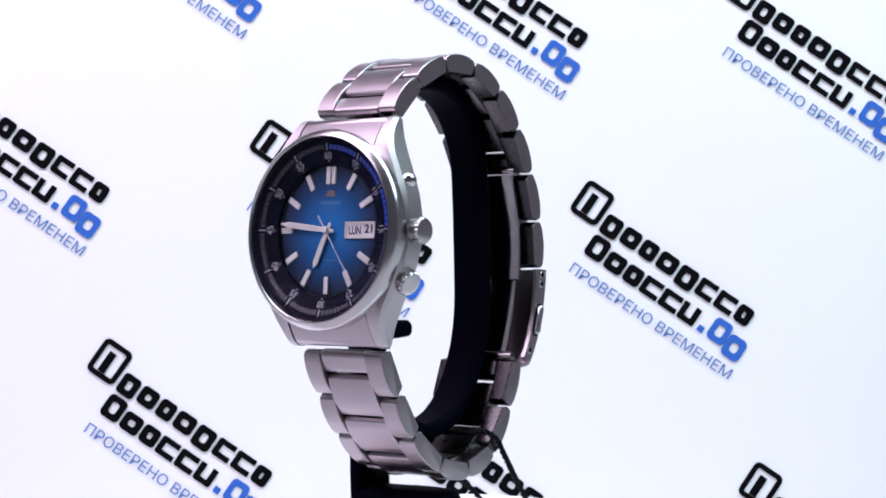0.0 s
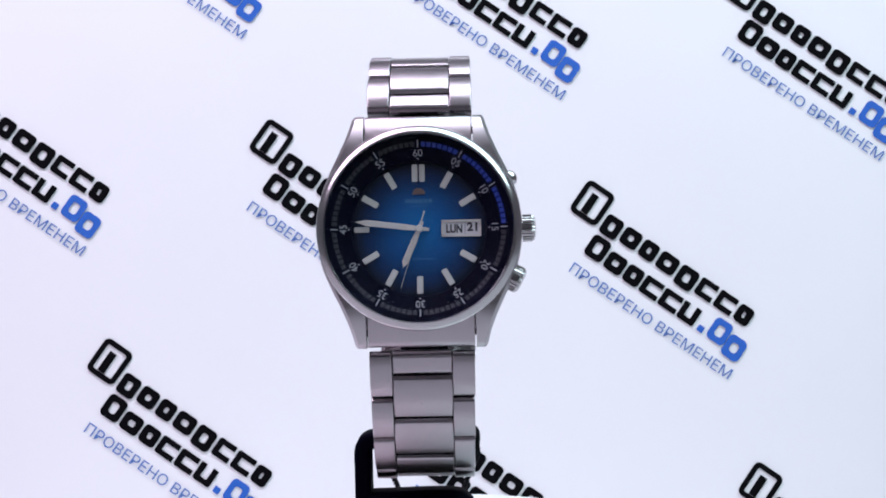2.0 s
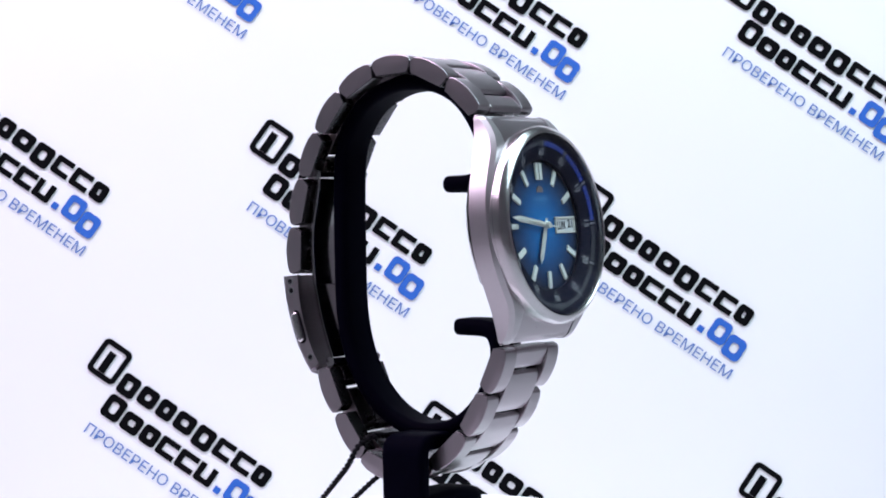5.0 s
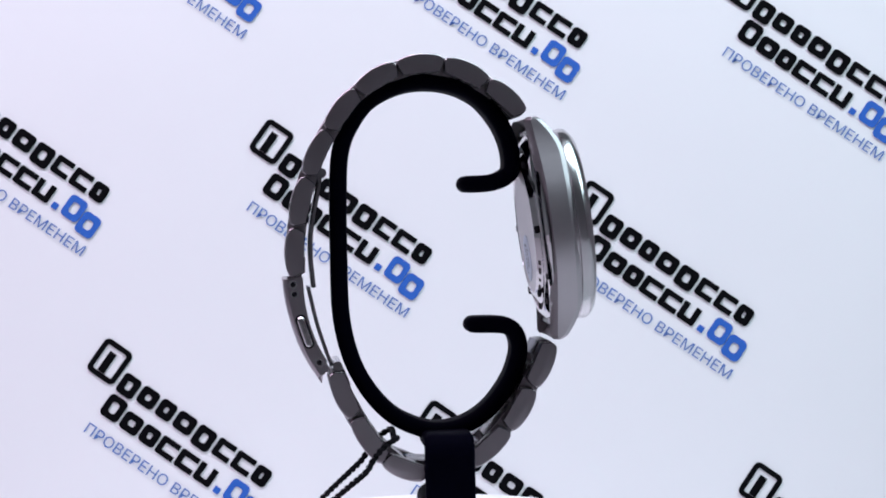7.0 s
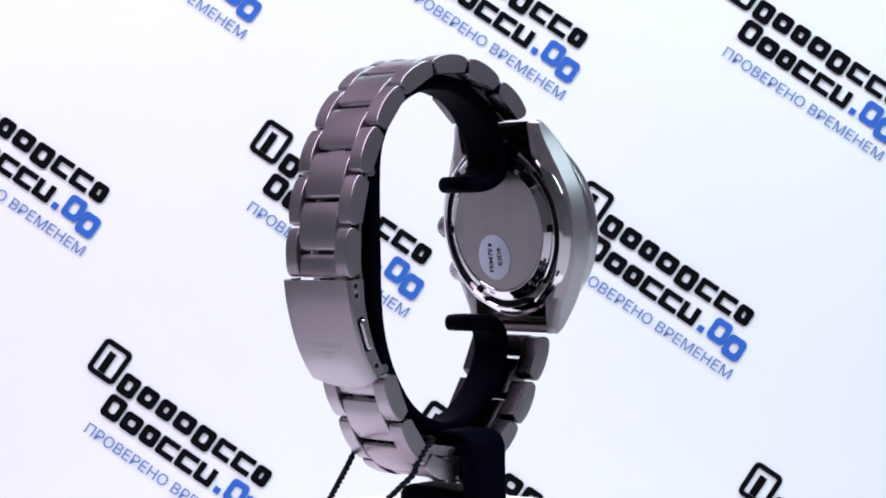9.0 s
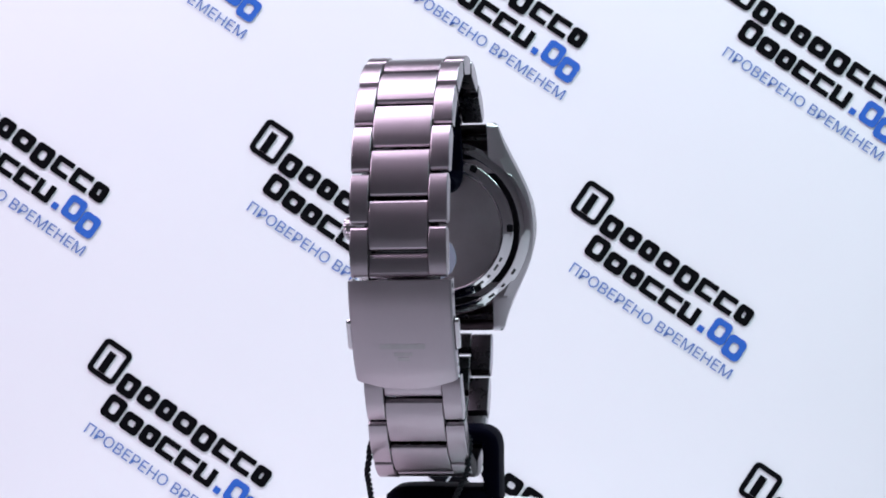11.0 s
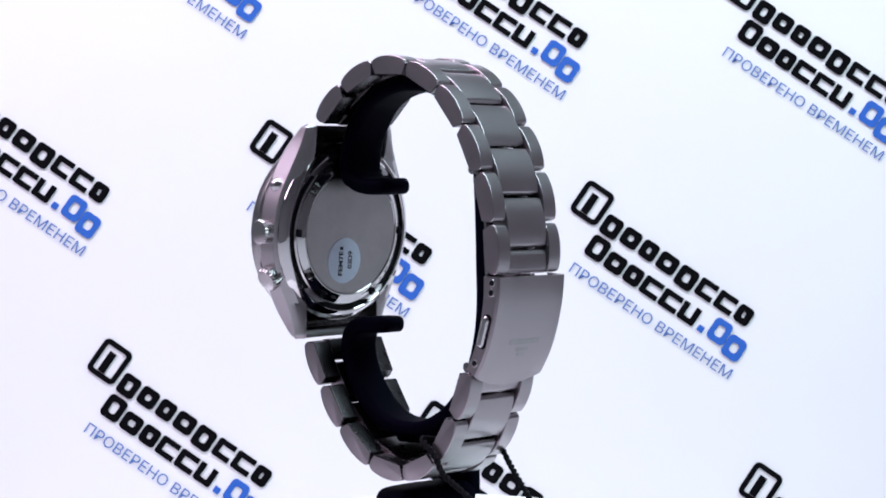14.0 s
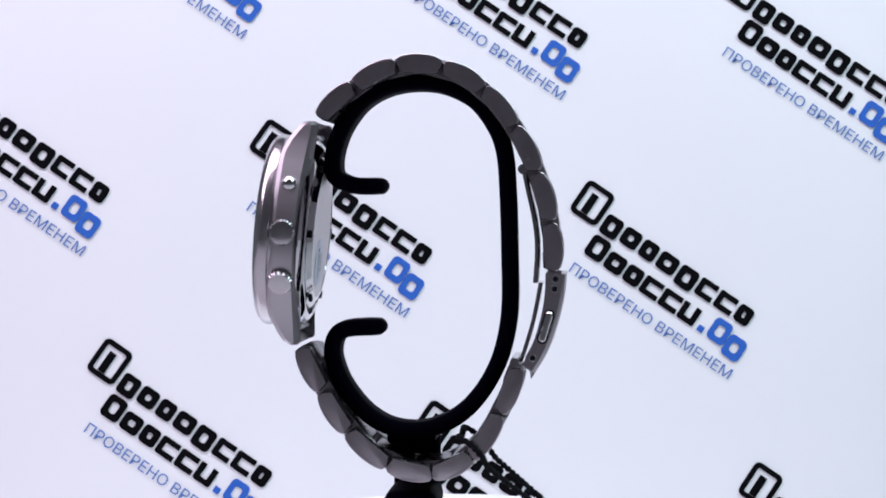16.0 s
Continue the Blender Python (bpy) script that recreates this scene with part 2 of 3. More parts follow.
def open_block(w, h, side):
    """A flat block with a slot cut in from one side."""
    a, b = 11.0, 10.0
    if side == "right":
        pts = [(0, 3), (3, 0), (w, 0), (w, b), (a, b), (a, h - b), (w, h - b), (w, h), (3, h), (0, h - 3)]
    elif side == "low":
        pts = [(0, 0), (a, 0), (a, h - b), (w - a, h - b), (w - a, 0), (w, 0), (w, h - 3), (w - 3, h), (3, h), (0, h - 3)]
    else:
        pts = [(0, 3), (3, 0), (w - 3, 0), (w, 3), (w, h), (w - a, h), (w - a, b), (a, b), (a, h), (0, h)]
    bm = flat(pts)
    bm.normal_update()
    bmesh.ops.triangulate(bm, faces=bm.faces)
    return bm


def flat(outline):
    bm = bmesh.new()
    bm.faces.new([bm.verts.new((x, y, 0)) for x, y in outline])
    return bm


def print_kit():
    """The pieces of one printed block: (name, mesh, colour, place)."""
    kit = []

    def add(name, bm, mat, u, v):
        bmesh.ops.scale(bm, vec=(UNIT * MM,) * 3, verts=bm.verts)
        me = bpy.data.meshes.new(name)
        bm.to_mesh(me)
        bm.free()
        me.materials.append(mat)
        kit.append((name, me, u * UNIT * MM, v * UNIT * MM))

    add("printed_mark", ring_shape(58, 68, 11, (9.5, 9.5), 0.08), ink_black, -64, 50)
    add("printed_mark_bar", flat([(0, 0), (14, 0), (14, 40), (0, 40)]), ink_black, -45, 60)
    u = 0.0
    for w, low in ((39, -5), (39, 0), (36, 0), (42, 0), (41, -6), (39, 0), (41, 0), (34, 0)):
        k = int(u) % 4
        bm = ring_shape(w - 4, 34 - low, 8, (12.3, 11.6)) if k in (0, 1) or low else open_block(w - 4, 34, "right" if k == 2 else "low")
        add("printed_letter", bm, ink_black, u, 53 + low)
        u += w + 1.0
    add("printed_letter", ring_shape(37, 43, 9, (11.5, 11)), ink_black, 0, 0)
    u = 41.0
    for w in (40, 36, 40, 40, 38):
        k = int(u) % 4
        bm = ring_shape(w - 3, 34, 8, (12.3, 11.6)) if k in (0, 1) else open_block(w - 3, 34, "right" if k == 2 else "top")
        add("printed_letter", bm, ink_black, u, 0)
        u += w + 0.6
    add("printed_dot", flat([(x + 6, y + 6) for x, y in rounded(12, 12, 2)]), ink_blue, 243, 0)
    add("printed_letter", ring_shape(36, 43, 9, (10.5, 11)), ink_blue, 262, 0)
    add("printed_letter", ring_shape(36, 42, 9, (10.5, 12)), ink_blue, 299, -10)
    bm = lettering("ПРОВЕРЕНО ВРЕМЕНЕМ", 27.0)
    w, mid = width_of(bm)
    bmesh.ops.translate(bm, vec=(-mid, 0, 0), verts=bm.verts)
    bmesh.ops.scale(bm, vec=(340 / w, 1, 1), verts=bm.verts)
    add("printed_slogan", bm, ink_pale, 168, -34)
    return kit


def print_sheet():
    kit = print_kit()
    turn = Matrix.Rotation(radians(-35.3), 4, "Z")
    for i, j in ((-1, -1), (0, -1), (1, -1), (-1, 0), (0, 0), (1, 0), (2, 0), (0, 1), (1, 1), (2, 1), (-1, 1), (1, 2), (2, 2)):
        u = (-46.67 + 99.98 * i - 50.20 * j - 3.6) * MM
        v = (38.05 - 20.60 * i - 67.93 * j - 23.8) * MM
        if v < -0.105:
            continue
        for name, me, du, dv in kit:
            ob = new(name, me)
            ob.parent = sheet
            ob.matrix_basis = Matrix.Translation((u, v, 0.0004)) @ turn @ Matrix.Translation((du, dv, 0))


# ---- turntable ----
RISE = 150.0          # height of the lens above the table; the heights of the watch and stand count from it
DECK = -66.6


def turntable():
    ob = new("turntable")
    z = RISE + DECK
    part("platter", lathe([(0, z), (36.0, z), (37, z - 1.0), (37, z - 7), (36, z - 8), (0, z - 8)], 128), turntable_white, ob)
    part("base", lathe([(0, z - 10), (32, z - 10), (35, z - 14), (44, 6), (46, 2.4), (0, 2.4)], 96), turntable_white, ob)
    part("spindle", lathe([(0, z - 8), (12, z - 8), (12, z - 10), (0, z - 10)], 32), turntable_white, ob)
    return tagged(ob, "round white plastic display turntable on the table", "turntable")


deck = turntable()


# ---- stand ----
def lift(points):
    return [Vector((x, y, z + RISE)) for x, y, z in points]


STRIP_X = -0.8
STRIP = ((-7.2, 4.6), (-13.7, 4.7), (-17.3, 5.9), (-18.8, 8.0), (-18.4, 12.6), (-16.2, 17.8), (-12.1, 22.7), (-6.8, 25.5), (-0.9, 26.4), (5.3, 25.6),
         (11.4, 22.4), (15.4, 17.3), (17.6, 11.4), (18.2, 1.8), (18.3, -10.1), (18.1, -22.0), (16.5, -30.4), (13.8, -36.6), (9.8, -42.0), (5.2, -45.5),
         (-1.1, -47.5), (-7.6, -46.7), (-13.1, -43.3), (-17.4, -37.8), (-19.4, -32.9), (-19.7, -29.4), (-18.5, -26.6), (-15.7, -25.5), (-8.1, -25.3))


def display_stand():
    ob = new("watch_stand")
    path = nose(smooth_path(lift([(STRIP_X - 0.7 * max(0.0, min(1.0, (y - 6) / 8)) + (0.5 if z > 0 else 1.3) * max(0.0, min(1.0, (-1 - y) / 8)), y, z) for y, z in STRIP]), 5), 2.2)
    wide = [1.36 - 0.26 * min(1.0, max(0.0, i / len(path) - 0.2) / 0.25) - 0.16 * max(0.0, 1 - min(i, len(path) - 1 - i) / 16) for i in range(len(path))]
    part("c_ring", sweep(path, rounded(8.2, 3.6, 1.5), (1, 0, 0), [(k[0] * w, k[1]) for k, w in zip(round_ends(path, 2.2), wide)]), rubber, ob, "flexible black rubber c-shaped ring")
    stem = [(0.5, -3.5, -48.9), (-6, -3.5, -48.9), (-10.6, -3.5, -48.9), (-12.8, -3.5, -49.5), (-13.6, -3.5, -51.3), (-13.6, -3.5, -54.9), (-13.6, -3.5, -58.9), (-13.6, -3.5, -62.9)]
    path = smooth_path(lift(stem), 6)
    part("stem", sweep(path, rounded(10.4, 3.5, 1.2), (0, 1, 0)), rubber, ob, "black cranked stem")
    path = nose(smooth_path(lift([(-15.3, -3.5, -62.8), (-8, -3.5, -62.8), (0, -3.5, -62.6), (5, -3.5, -62.7), (9.5, -3.5, -62.9)]), 6), 4.0)
    part("foot", sweep(path, rounded(11.5, 5.9, 2.6), (0, 1, 0), round_ends(path, 4.0, 0.4)), rubber, ob, "rounded black foot")
    return tagged(ob, "black rubber c-shaped watch stand on the turntable", "watch stand")


stand = display_stand()

# ---- watch ----
TILT = radians(6.1)
CASE = Matrix(((1, 0, 0, -0.15), (0, math.sin(TILT), -math.cos(TILT), -33.45), (0, math.cos(TILT), math.sin(TILT), -4.0 + RISE), (0, 0, 0, 1)))
CASE_M = Matrix.Translation(Vector(CASE.translation) * MM) @ CASE.to_3x3().to_4x4()
watch = tagged(new("wristwatch"), "steel wristwatch with blue gradient dial on a black stand", "wristwatch")


def cased(name, bm, mat, label="", parent=None, **more):
    """A part given in the case's own space: x, up along the dial, out of the dial."""
    if parent:
        return part(name, bm, mat, parent, label, **more)
    return part(name, bm, mat, watch, label, matrix=CASE_M, **more)


HALF = ((0, 20.4), (4, 20.15), (8, 19.2), (12, 17.5), (16, 15.6), (20, 14.0), (24, 13.0))


def half_width(v):
    v = abs(v)
    n = len(HALF)
    for k in range(n - 1):
        (a, x), (b, y) = HALF[k], HALF[k + 1]
        if v <= b:
            x0 = HALF[k - 1][1] if k else HALF[1][1]
            x3 = HALF[k + 2][1] if k + 2 < n else 2 * y - x
            f = (v - a) / (b - a)
            return x + 0.5 * f * (y - x0 + f * (2 * x0 - 5 * x + 4 * y - x3 + f * (3 * (x - y) + x3 - x0)))
    return HALF[-1][1]


def top_of(v):
    """Height of the case's front: level in the middle, the lugs bow back."""
    v = max(0.0, abs(v) - 14.5)
    return -3.5 - 4.3 * (v / 9.0) ** 1.9


def case_body():
    def loft(vs, inner):
        bm = bmesh.new()
        rings = []
        for v in vs:
            h, t = half_width(v), top_of(v)
            low = -9.7 - 0.9 * (max(0.0, abs(v) - 9.0) / 14.4) ** 1.5
            tip = max(0.0, abs(v) - 22.5) / 0.9
            t, low, h = t - 0.7 * tip ** 2, low + 0.7 * tip ** 2, h - 0.35 * tip ** 2
            if inner is None:
                w = math.sqrt(19.0 ** 2 - v * v)
                sec = [(-h + 2.4, low - 0.1), (-h, low + 1.2), (-h, t - 1.0), (-h + 0.7, t), (-w, t), (-w, -5.4), (w, -5.4), (w, t), (h - 0.7, t), (h, t - 1.0), (h, low + 1.2), (h - 2.4, low - 0.1)]
            else:
                s = 1 if inner > 0 else -1
                sec = [(inner, low), (inner, t), (s * (h - 0.7), t), (s * h, t - 1.0), (s * h, low + 1.2), (s * (h - 1.5), low + 0.3)]
            rings.append([bm.verts.new((x, v, w)) for x, w in sec])
        m = len(rings[0])
        for a, b in zip(rings, rings[1:]):
            for k in range(m):
                bm.faces.new((a[k], a[(k + 1) % m], b[(k + 1) % m], b[k]))
        bm.faces.new(rings[0])
        bm.faces.new(rings[-1])
        return bm

    cased("case", loft([-15.4 + 30.8 * k / 36 for k in range(37)], None), brushed_case, "brushed steel case", angle=28)
    for s in (-1, 1):
        for e in (-1, 1):
            cased("lug", loft([e * (15.4 + 8.0 * k / 8) for k in (0, 1, 2, 3, 4, 5, 6, 6.7, 7.2, 7.6, 8)], s * 10.98), brushed_case, "brushed steel lug", angle=28)


case_body()
for e in (1, -1):
    vs = [14.6, 16, 17.5, 19, 20.5, 22, 22.9, 23.2]
    bm = bmesh.new()
    rings = []
    for k, v in enumerate(vs):
        t = top_of(v) - 0.12 - (0.5 if k == 7 else 0)
        rings.append([bm.verts.new((x, e * v, w)) for x, w in ((-10.7, t - 1.7), (-10.7, t - 0.15), (-10.57, t), (10.57, t), (10.7, t - 0.15), (10.7, t - 1.7))])
    for a, b in zip(rings, rings[1:]):
        for k in range(6):
            bm.faces.new((a[k], a[(k + 1) % 6], b[(k + 1) % 6], b[k]))
    bm.faces.new(rings[0])
    bm.faces.new(rings[-1])
    cased("end_link", bm, brushed, "curved steel end link between the lugs")
# shade of the hollow between the lugs is put into the bars' colour
for e in (1, -1):
    bm = lathe([(0, -11.2), (0.75, -11.2), (0.75, 11.2), (0, 11.2)], 16)
    cased("spring_bar", moved(bm, Matrix.Translation((0, e * 20.3, -8.7)) @ Matrix.Rotation(math.pi / 2, 4, "Y")), darkened_steel, "thin steel spring bar with the hollow's shade in its colour")
cased("bezel", lathe([(20.1, -4.4), (20.1, -3.35), (20.35, -3.1), (20.4, -1.7), (20.25, -1.2), (19.9, -0.75), (19.4, -0.3), (19.0, -0.05), (18.85, -0.02), (18.7, -0.2), (18.6, -0.6), (18.6, -4.2), (20.1, -4.4)], 128, True), satin, "polished steel bezel")
cased("inner_ring", lathe([(18.6, -1.5), (17.6, -1.75), (15.6, -2.35), (13.5, -2.95), (13.35, -3.15), (13.3, -3.8), (18.5, -3.8)], 128, True), ring_black, "black navy minute ring with white numerals")
crystal = cased("crystal", lathe([(0, 0.35), (6, 0.31), (12, 0.18), (17, -0.02), (18.55, -0.2), (18.55, -0.85), (12, -0.9), (0, -0.9)], 96), crystal_glass, "clear domed crystal")
crystal.visible_shadow = False


def ring_height(r):
    return -1.75 - (17.6 - r) * 0.293 + 0.06


def on_ring(bm, angle, r, h=None):
    """Stands a flat shape on the minute ring at a clock angle, its top outwards."""
    a = radians(angle)
    turn = Matrix.Rotation(-a, 4, "Z")
    bmesh.ops.translate(bm, vec=(0, r, 0), verts=bm.verts)
    for v in bm.verts:
        v.co.z += ring_height(v.co.y) if h is None else h
    return moved(bm, turn)


for n in range(12):
    value = 60 if n == 0 else 5 * n
    bm = lettering("%02d" % value, 2.0)
    w, mid = width_of(bm)
    bmesh.ops.translate(bm, vec=(-mid, 0, 0), verts=bm.verts)
    cased("numeral", on_ring(bm, 30 * n, 14.95), print_white, "", smooth=False)
    cased("minute_tick", on_ring(flat([(-0.12, -0.75), (0.12, -0.75), (0.12, 0.75), (-0.12, 0.75)]), 30 * n, 16.8), print_white, "", smooth=False)
    cased("minute_dot", on_ring(flat([(-0.2, 0.2), (0.2, 0.2), (0, -0.25)]), 30 * n, 13.85), print_white, "", smooth=False)
blue, grey = bmesh.new(), bmesh.new()
for n in range(96):
    if n % 8 == 0:
        continue
    bm = on_ring(flat([(-0.42, -0.48), (0.42, -0.48), (0.45, 0.48), (-0.45, 0.48)]), 3.75 * n, 16.75)
    target = blue if n < 25 else grey
    ids = {v: target.verts.new(v.co) for v in bm.verts}
    for f in bm.faces:
        target.faces.new([ids[v] for v in f.verts])
    bm.free()
cased("minute_blocks", blue, block_blue, "bright blue first-quarter minute blocks", smooth=False)
cased("minute_blocks", grey, block_grey, "charcoal minute blocks", smooth=False)

DIAL = -4.0
cased("dial", lathe([(0, DIAL), (4, DIAL), (9, DIAL), (13.4, DIAL), (13.4, DIAL - 0.5), (0, DIAL - 0.5)], 96), dial_blue, "blue sunburst dial darkening to its rim")


def index_bar(angle, x, r0, r1, w):
    bm = box(x - w / 2, x + w / 2, r0, r1, DIAL + 0.02, DIAL + 0.42, 0.12)
    cased("hour_index", moved(bm, Matrix.Rotation(-radians(angle), 4, "Z")), lume, "")


for n in range(12):
    if n == 0:
        index_bar(0, -0.72, 9.4, 12.9, 1.15)
        index_bar(0, 0.72, 9.4, 12.9, 1.15)
    elif n == 9:
        index_bar(270, 0, 9.9, 12.9, 1.15)
    elif n != 3:
        index_bar(30 * n, 0, 9.4, 12.9, 1.25)

# day and date
frame_bm = bmesh.new()
for x0, x1, y0, y1 in ((4.4, 12.3, 1.25, 1.7), (4.4, 12.3, -1.7, -1.25), (4.4, 4.85, -1.25, 1.25), (11.85, 12.3, -1.25, 1.25)):
    piece = box(x0, x1, y0, y1, DIAL + 0.02, DIAL + 0.4, 0.08)
    ids = {v: frame_bm.verts.new(v.co) for v in piece.verts}
    for f in piece.faces:
        frame_bm.faces.new([ids[v] for v in f.verts])
    piece.free()
window = cased("date_window", frame_bm, hand_metal, "silver framed day and date window")
part("day_disc", box(4.85, 9.05, -1.25, 1.25, DIAL + 0.01, DIAL + 0.10), date_white, window, smooth=False)
part("date_disc", box(9.15, 11.85, -1.25, 1.25, DIAL + 0.01, DIAL + 0.10), date_white, window, smooth=False)
for body, x, y, wide in (("LUN", 6.95, -0.15, 3.2), ("21", 10.5, 0.15, 2.1)):
    bm = lettering(body, 2.3, 1.0, 0.09)
    w, mid = width_of(bm)
    bmesh.ops.translate(bm, vec=(-mid, 0, 0), verts=bm.verts)
    bmesh.ops.scale(bm, vec=(wide / w, 1, 1), verts=bm.verts)
    bmesh.ops.translate(bm, vec=(x, y, DIAL + 0.13), verts=bm.verts)
    part("day_print" if body == "LUN" else "date_print", bm, date_black, window, smooth=False)

# emblem and its lines as plain shapes
arc = [(1.3 * math.cos(radians(a)), 1.3 * math.sin(radians(a))) for a in range(0, 181, 15)]
cased("dial_emblem", moved(prism(arc, 0, 0.15), Matrix.Translation((0, 6.9, DIAL + 0.03))), emblem_gold, "small gold and red arched emblem")
bars = [(-2.7 + 0.92 * k, -2.0 + 0.92 * k, 5.2, 5.95) for k in range(6)] + [(-1.6 + 0.5 * k, -1.3 + 0.5 * k, 4.45, 4.75) for k in range(7)]
bars += [(-1.4 + 0.55 * k, -1.05 + 0.55 * k, -6.15, -5.85) for k in range(8)]
for x0, x1, y0, y1 in bars:
    cased("dial_line", box(x0, x1, y0, y1, DIAL + 0.02, DIAL + 0.06), dial_print, "pale printed bar", smooth=False)


def hand(name, shape, height, angle, mat, label):
    bm = prism(shape, height, height + 0.22, 0.06, 1)
    ob = part(name, bm, mat, watch, label)
    ob.matrix_basis = CASE_M @ Matrix.Rotation(-radians(angle), 4, "Z")
    return ob


hour_hand = hand("hour_hand", [(-0.35, -1.6), (0.35, -1.6), (0.62, 3.0), (0.66, 7.2), (0.0, 8.4), (-0.66, 7.2), (-0.62, 3.0)], DIAL + 0.5, 203.5, hand_metal, "pointed steel hour hand")
minute_hand = hand("minute_hand", [(-0.32, -2.0), (0.32, -2.0), (0.6, 3.0), (0.62, 10.6), (0.0, 12.9), (-0.62, 10.6), (-0.6, 3.0)], DIAL + 0.85, 276.2, hand_metal, "pointed steel minute hand")
second_hand = hand("second_hand", [(-0.16, -3.6), (0.16, -3.6), (0.10, 0), (0.05, 12.4), (-0.05, 12.4), (-0.10, 0)], DIAL + 1.25, 145.5, hand_metal, "thin steel second hand")
for ob, shape in ((hour_hand, [(-0.34, 2.0), (0.34, 2.0), (0.38, 6.8), (0, 7.4), (-0.38, 6.8)]), (minute_hand, [(-0.30, 2.4), (0.30, 2.4), (0.33, 10.2), (0, 11.2), (-0.33, 10.2)])):
    z = DIAL + (0.5 if ob is hour_hand else 0.85) + 0.22
    part("lume_strip", prism(shape, z + 0.0, z + 0.05), lume, ob, "off-white lume strip", smooth=False)
cased("hand_hub", lathe([(0, DIAL + 1.7), (0.6, DIAL + 1.65), (0.75, DIAL + 1.4), (0.75, DIAL + 0.4), (0, DIAL + 0.4)], 32), hand_metal, "round steel hub")


# crowns and pusher on the case side
def crown(angle, r0, length, radius, teeth, name, label, height=-6.4):
    prof = [(radius, 0.25), (radius, length - 0.7), (radius * 0.86, length - 0.15), (radius * 0.55, length + 0.1), (0, length + 0.15)]
    steps = teeth * 4
    bm = lathe([(0, -1.5), (radius * 0.6, -1.5), (radius * 0.6, 0.25)] + prof, steps)
    if teeth > 8:
        for v in bm.verts:
            r = math.hypot(v.co.x, v.co.y)
            if r > radius * 0.95 and v.co.z > 0.2:
                k = round(math.atan2(v.co.y, v.co.x) / (2 * math.pi) * steps) % 4
                if k in (0, 1):
                    v.co.x *= 0.91
                    v.co.y *= 0.91
    a = radians(angle)
    aim_m = Matrix.Rotation(-a, 4, "Z") @ Matrix.Translation((0, r0, height)) @ Matrix.Rotation(-math.pi / 2, 4, "X")
    return cased(name, moved(bm, aim_m), satin, label, angle=24)


crown(90, 20.3, 2.8, 2.7, 22, "crown", "fluted polished steel winding crown")
crown(118, 19.6, 3.3, 2.7, 22, "crown", "fluted polished steel ring-setting crown")
ball = [(0, -1.5), (0.8, -1.5), (0.8, 0.35)] + [(1.65 * math.sin(radians(a)), 1.75 - 1.65 * math.cos(radians(a))) for a in range(35, 181, 12)] + [(0, 3.4)]
knob_m = Matrix.Rotation(-radians(61), 4, "Z") @ Matrix.Translation((0, 18.9, -6.4)) @ Matrix.Rotation(-math.pi / 2, 4, "X")
cased("pusher", moved(lathe(ball, 28), knob_m), polished, "small ball-shaped polished steel pusher")

# case back
cased("back_chamfer", lathe([(19.9, -9.2), (19.85, -9.45), (19.3, -9.95), (18.0, -10.75), (17.7, -10.8), (17.5, -10.6), (17.5, -9.6)], 96, True), polished, "polished chamfered rim")
cased("back_groove", lathe([(17.55, -9.9), (16.1, -9.9), (16.1, -9.6), (17.55, -9.6)], 96, True), hole_dark, "dark recessed groove")
cased("case_back_ring", lathe([(16.2, -9.75), (16.2, -10.45), (16.0, -10.65), (15.7, -10.75), (15.5, -10.8), (14.2, -11.75), (14.0, -11.8), (13.75, -11.75), (13.6, -11.55), (13.6, -10.0)], 96, True), polished, "polished screw-down case back ring")
cased("case_back", lathe([(0, -11.65), (6, -11.65), (13.55, -11.65), (13.55, -10.8), (0, -10.8)], 72), dull_back, "brushed flat steel case back")
for n, (a, half, r, w) in enumerate(((118, 0.5, 14.9, -11.22), (126, 0.8, 14.9, -11.22), (136, 0.4, 14.9, -11.22), (146, 0.9, 14.9, -11.22), (158, 0.6, 14.9, -11.22), (196, 0.7, 14.9, -11.22), (208, 0.9, 14.9, -11.22),
                                (122, 0.7, 18.7, -10.4), (134, 0.5, 18.7, -10.4), (145, 0.8, 18.7, -10.4))):
    bm = moved(box(-half, half, -0.28, 0.28, -0.06, 0.06), Matrix.Rotation(radians(36 if r < 17 else 32), 4, "X"))
    cased("back_engraving", moved(bm, Matrix.Rotation(radians(a), 4, "Z") @ Matrix.Translation((0, r, w))), engraved_dark, "small dark engraved bar", smooth=False)
for n in range(6):
    bm = box(-0.8, 0.8, 15.1, 16.2, -11.75, -11.0, 0.1)
    cased("back_notch", moved(bm, Matrix.Rotation(radians(60 * n + 30), 4, "Z")), hole_dark, "dark wrench notch", smooth=False)
sticker = cased("sticker", moved(lathe([(0, -0.1), (5.0, -0.1), (5.05, 0.0), (0, 0)], 48), Matrix.Translation((1.8, -6.3, -11.68))), sticker_film, "round pale sticker with dark printed letters and digits")
for body, x, v, length in (("FEM7E", 2.9, -6.9, 5.4), ("03D9", 0.1, -6.2, 3.9)):
    bm = lettering(body, 1.75, 1.0, 0.05)
    w, mid = width_of(bm)
    bmesh.ops.translate(bm, vec=(-mid, 0, 0), verts=bm.verts)
    bmesh.ops.scale(bm, vec=(length / w, 1, 1), verts=bm.verts)
    part("sticker_print", moved(bm, Matrix(((0, 1, 0, x), (1, 0, 0, v), (0, 0, -1, -11.82), (0, 0, 0, 1)))), date_black, sticker, smooth=False)
part("sticker_print", box(2.4, 3.4, -3.9, -3.2, -11.84, -11.78), date_black, sticker, smooth=False)


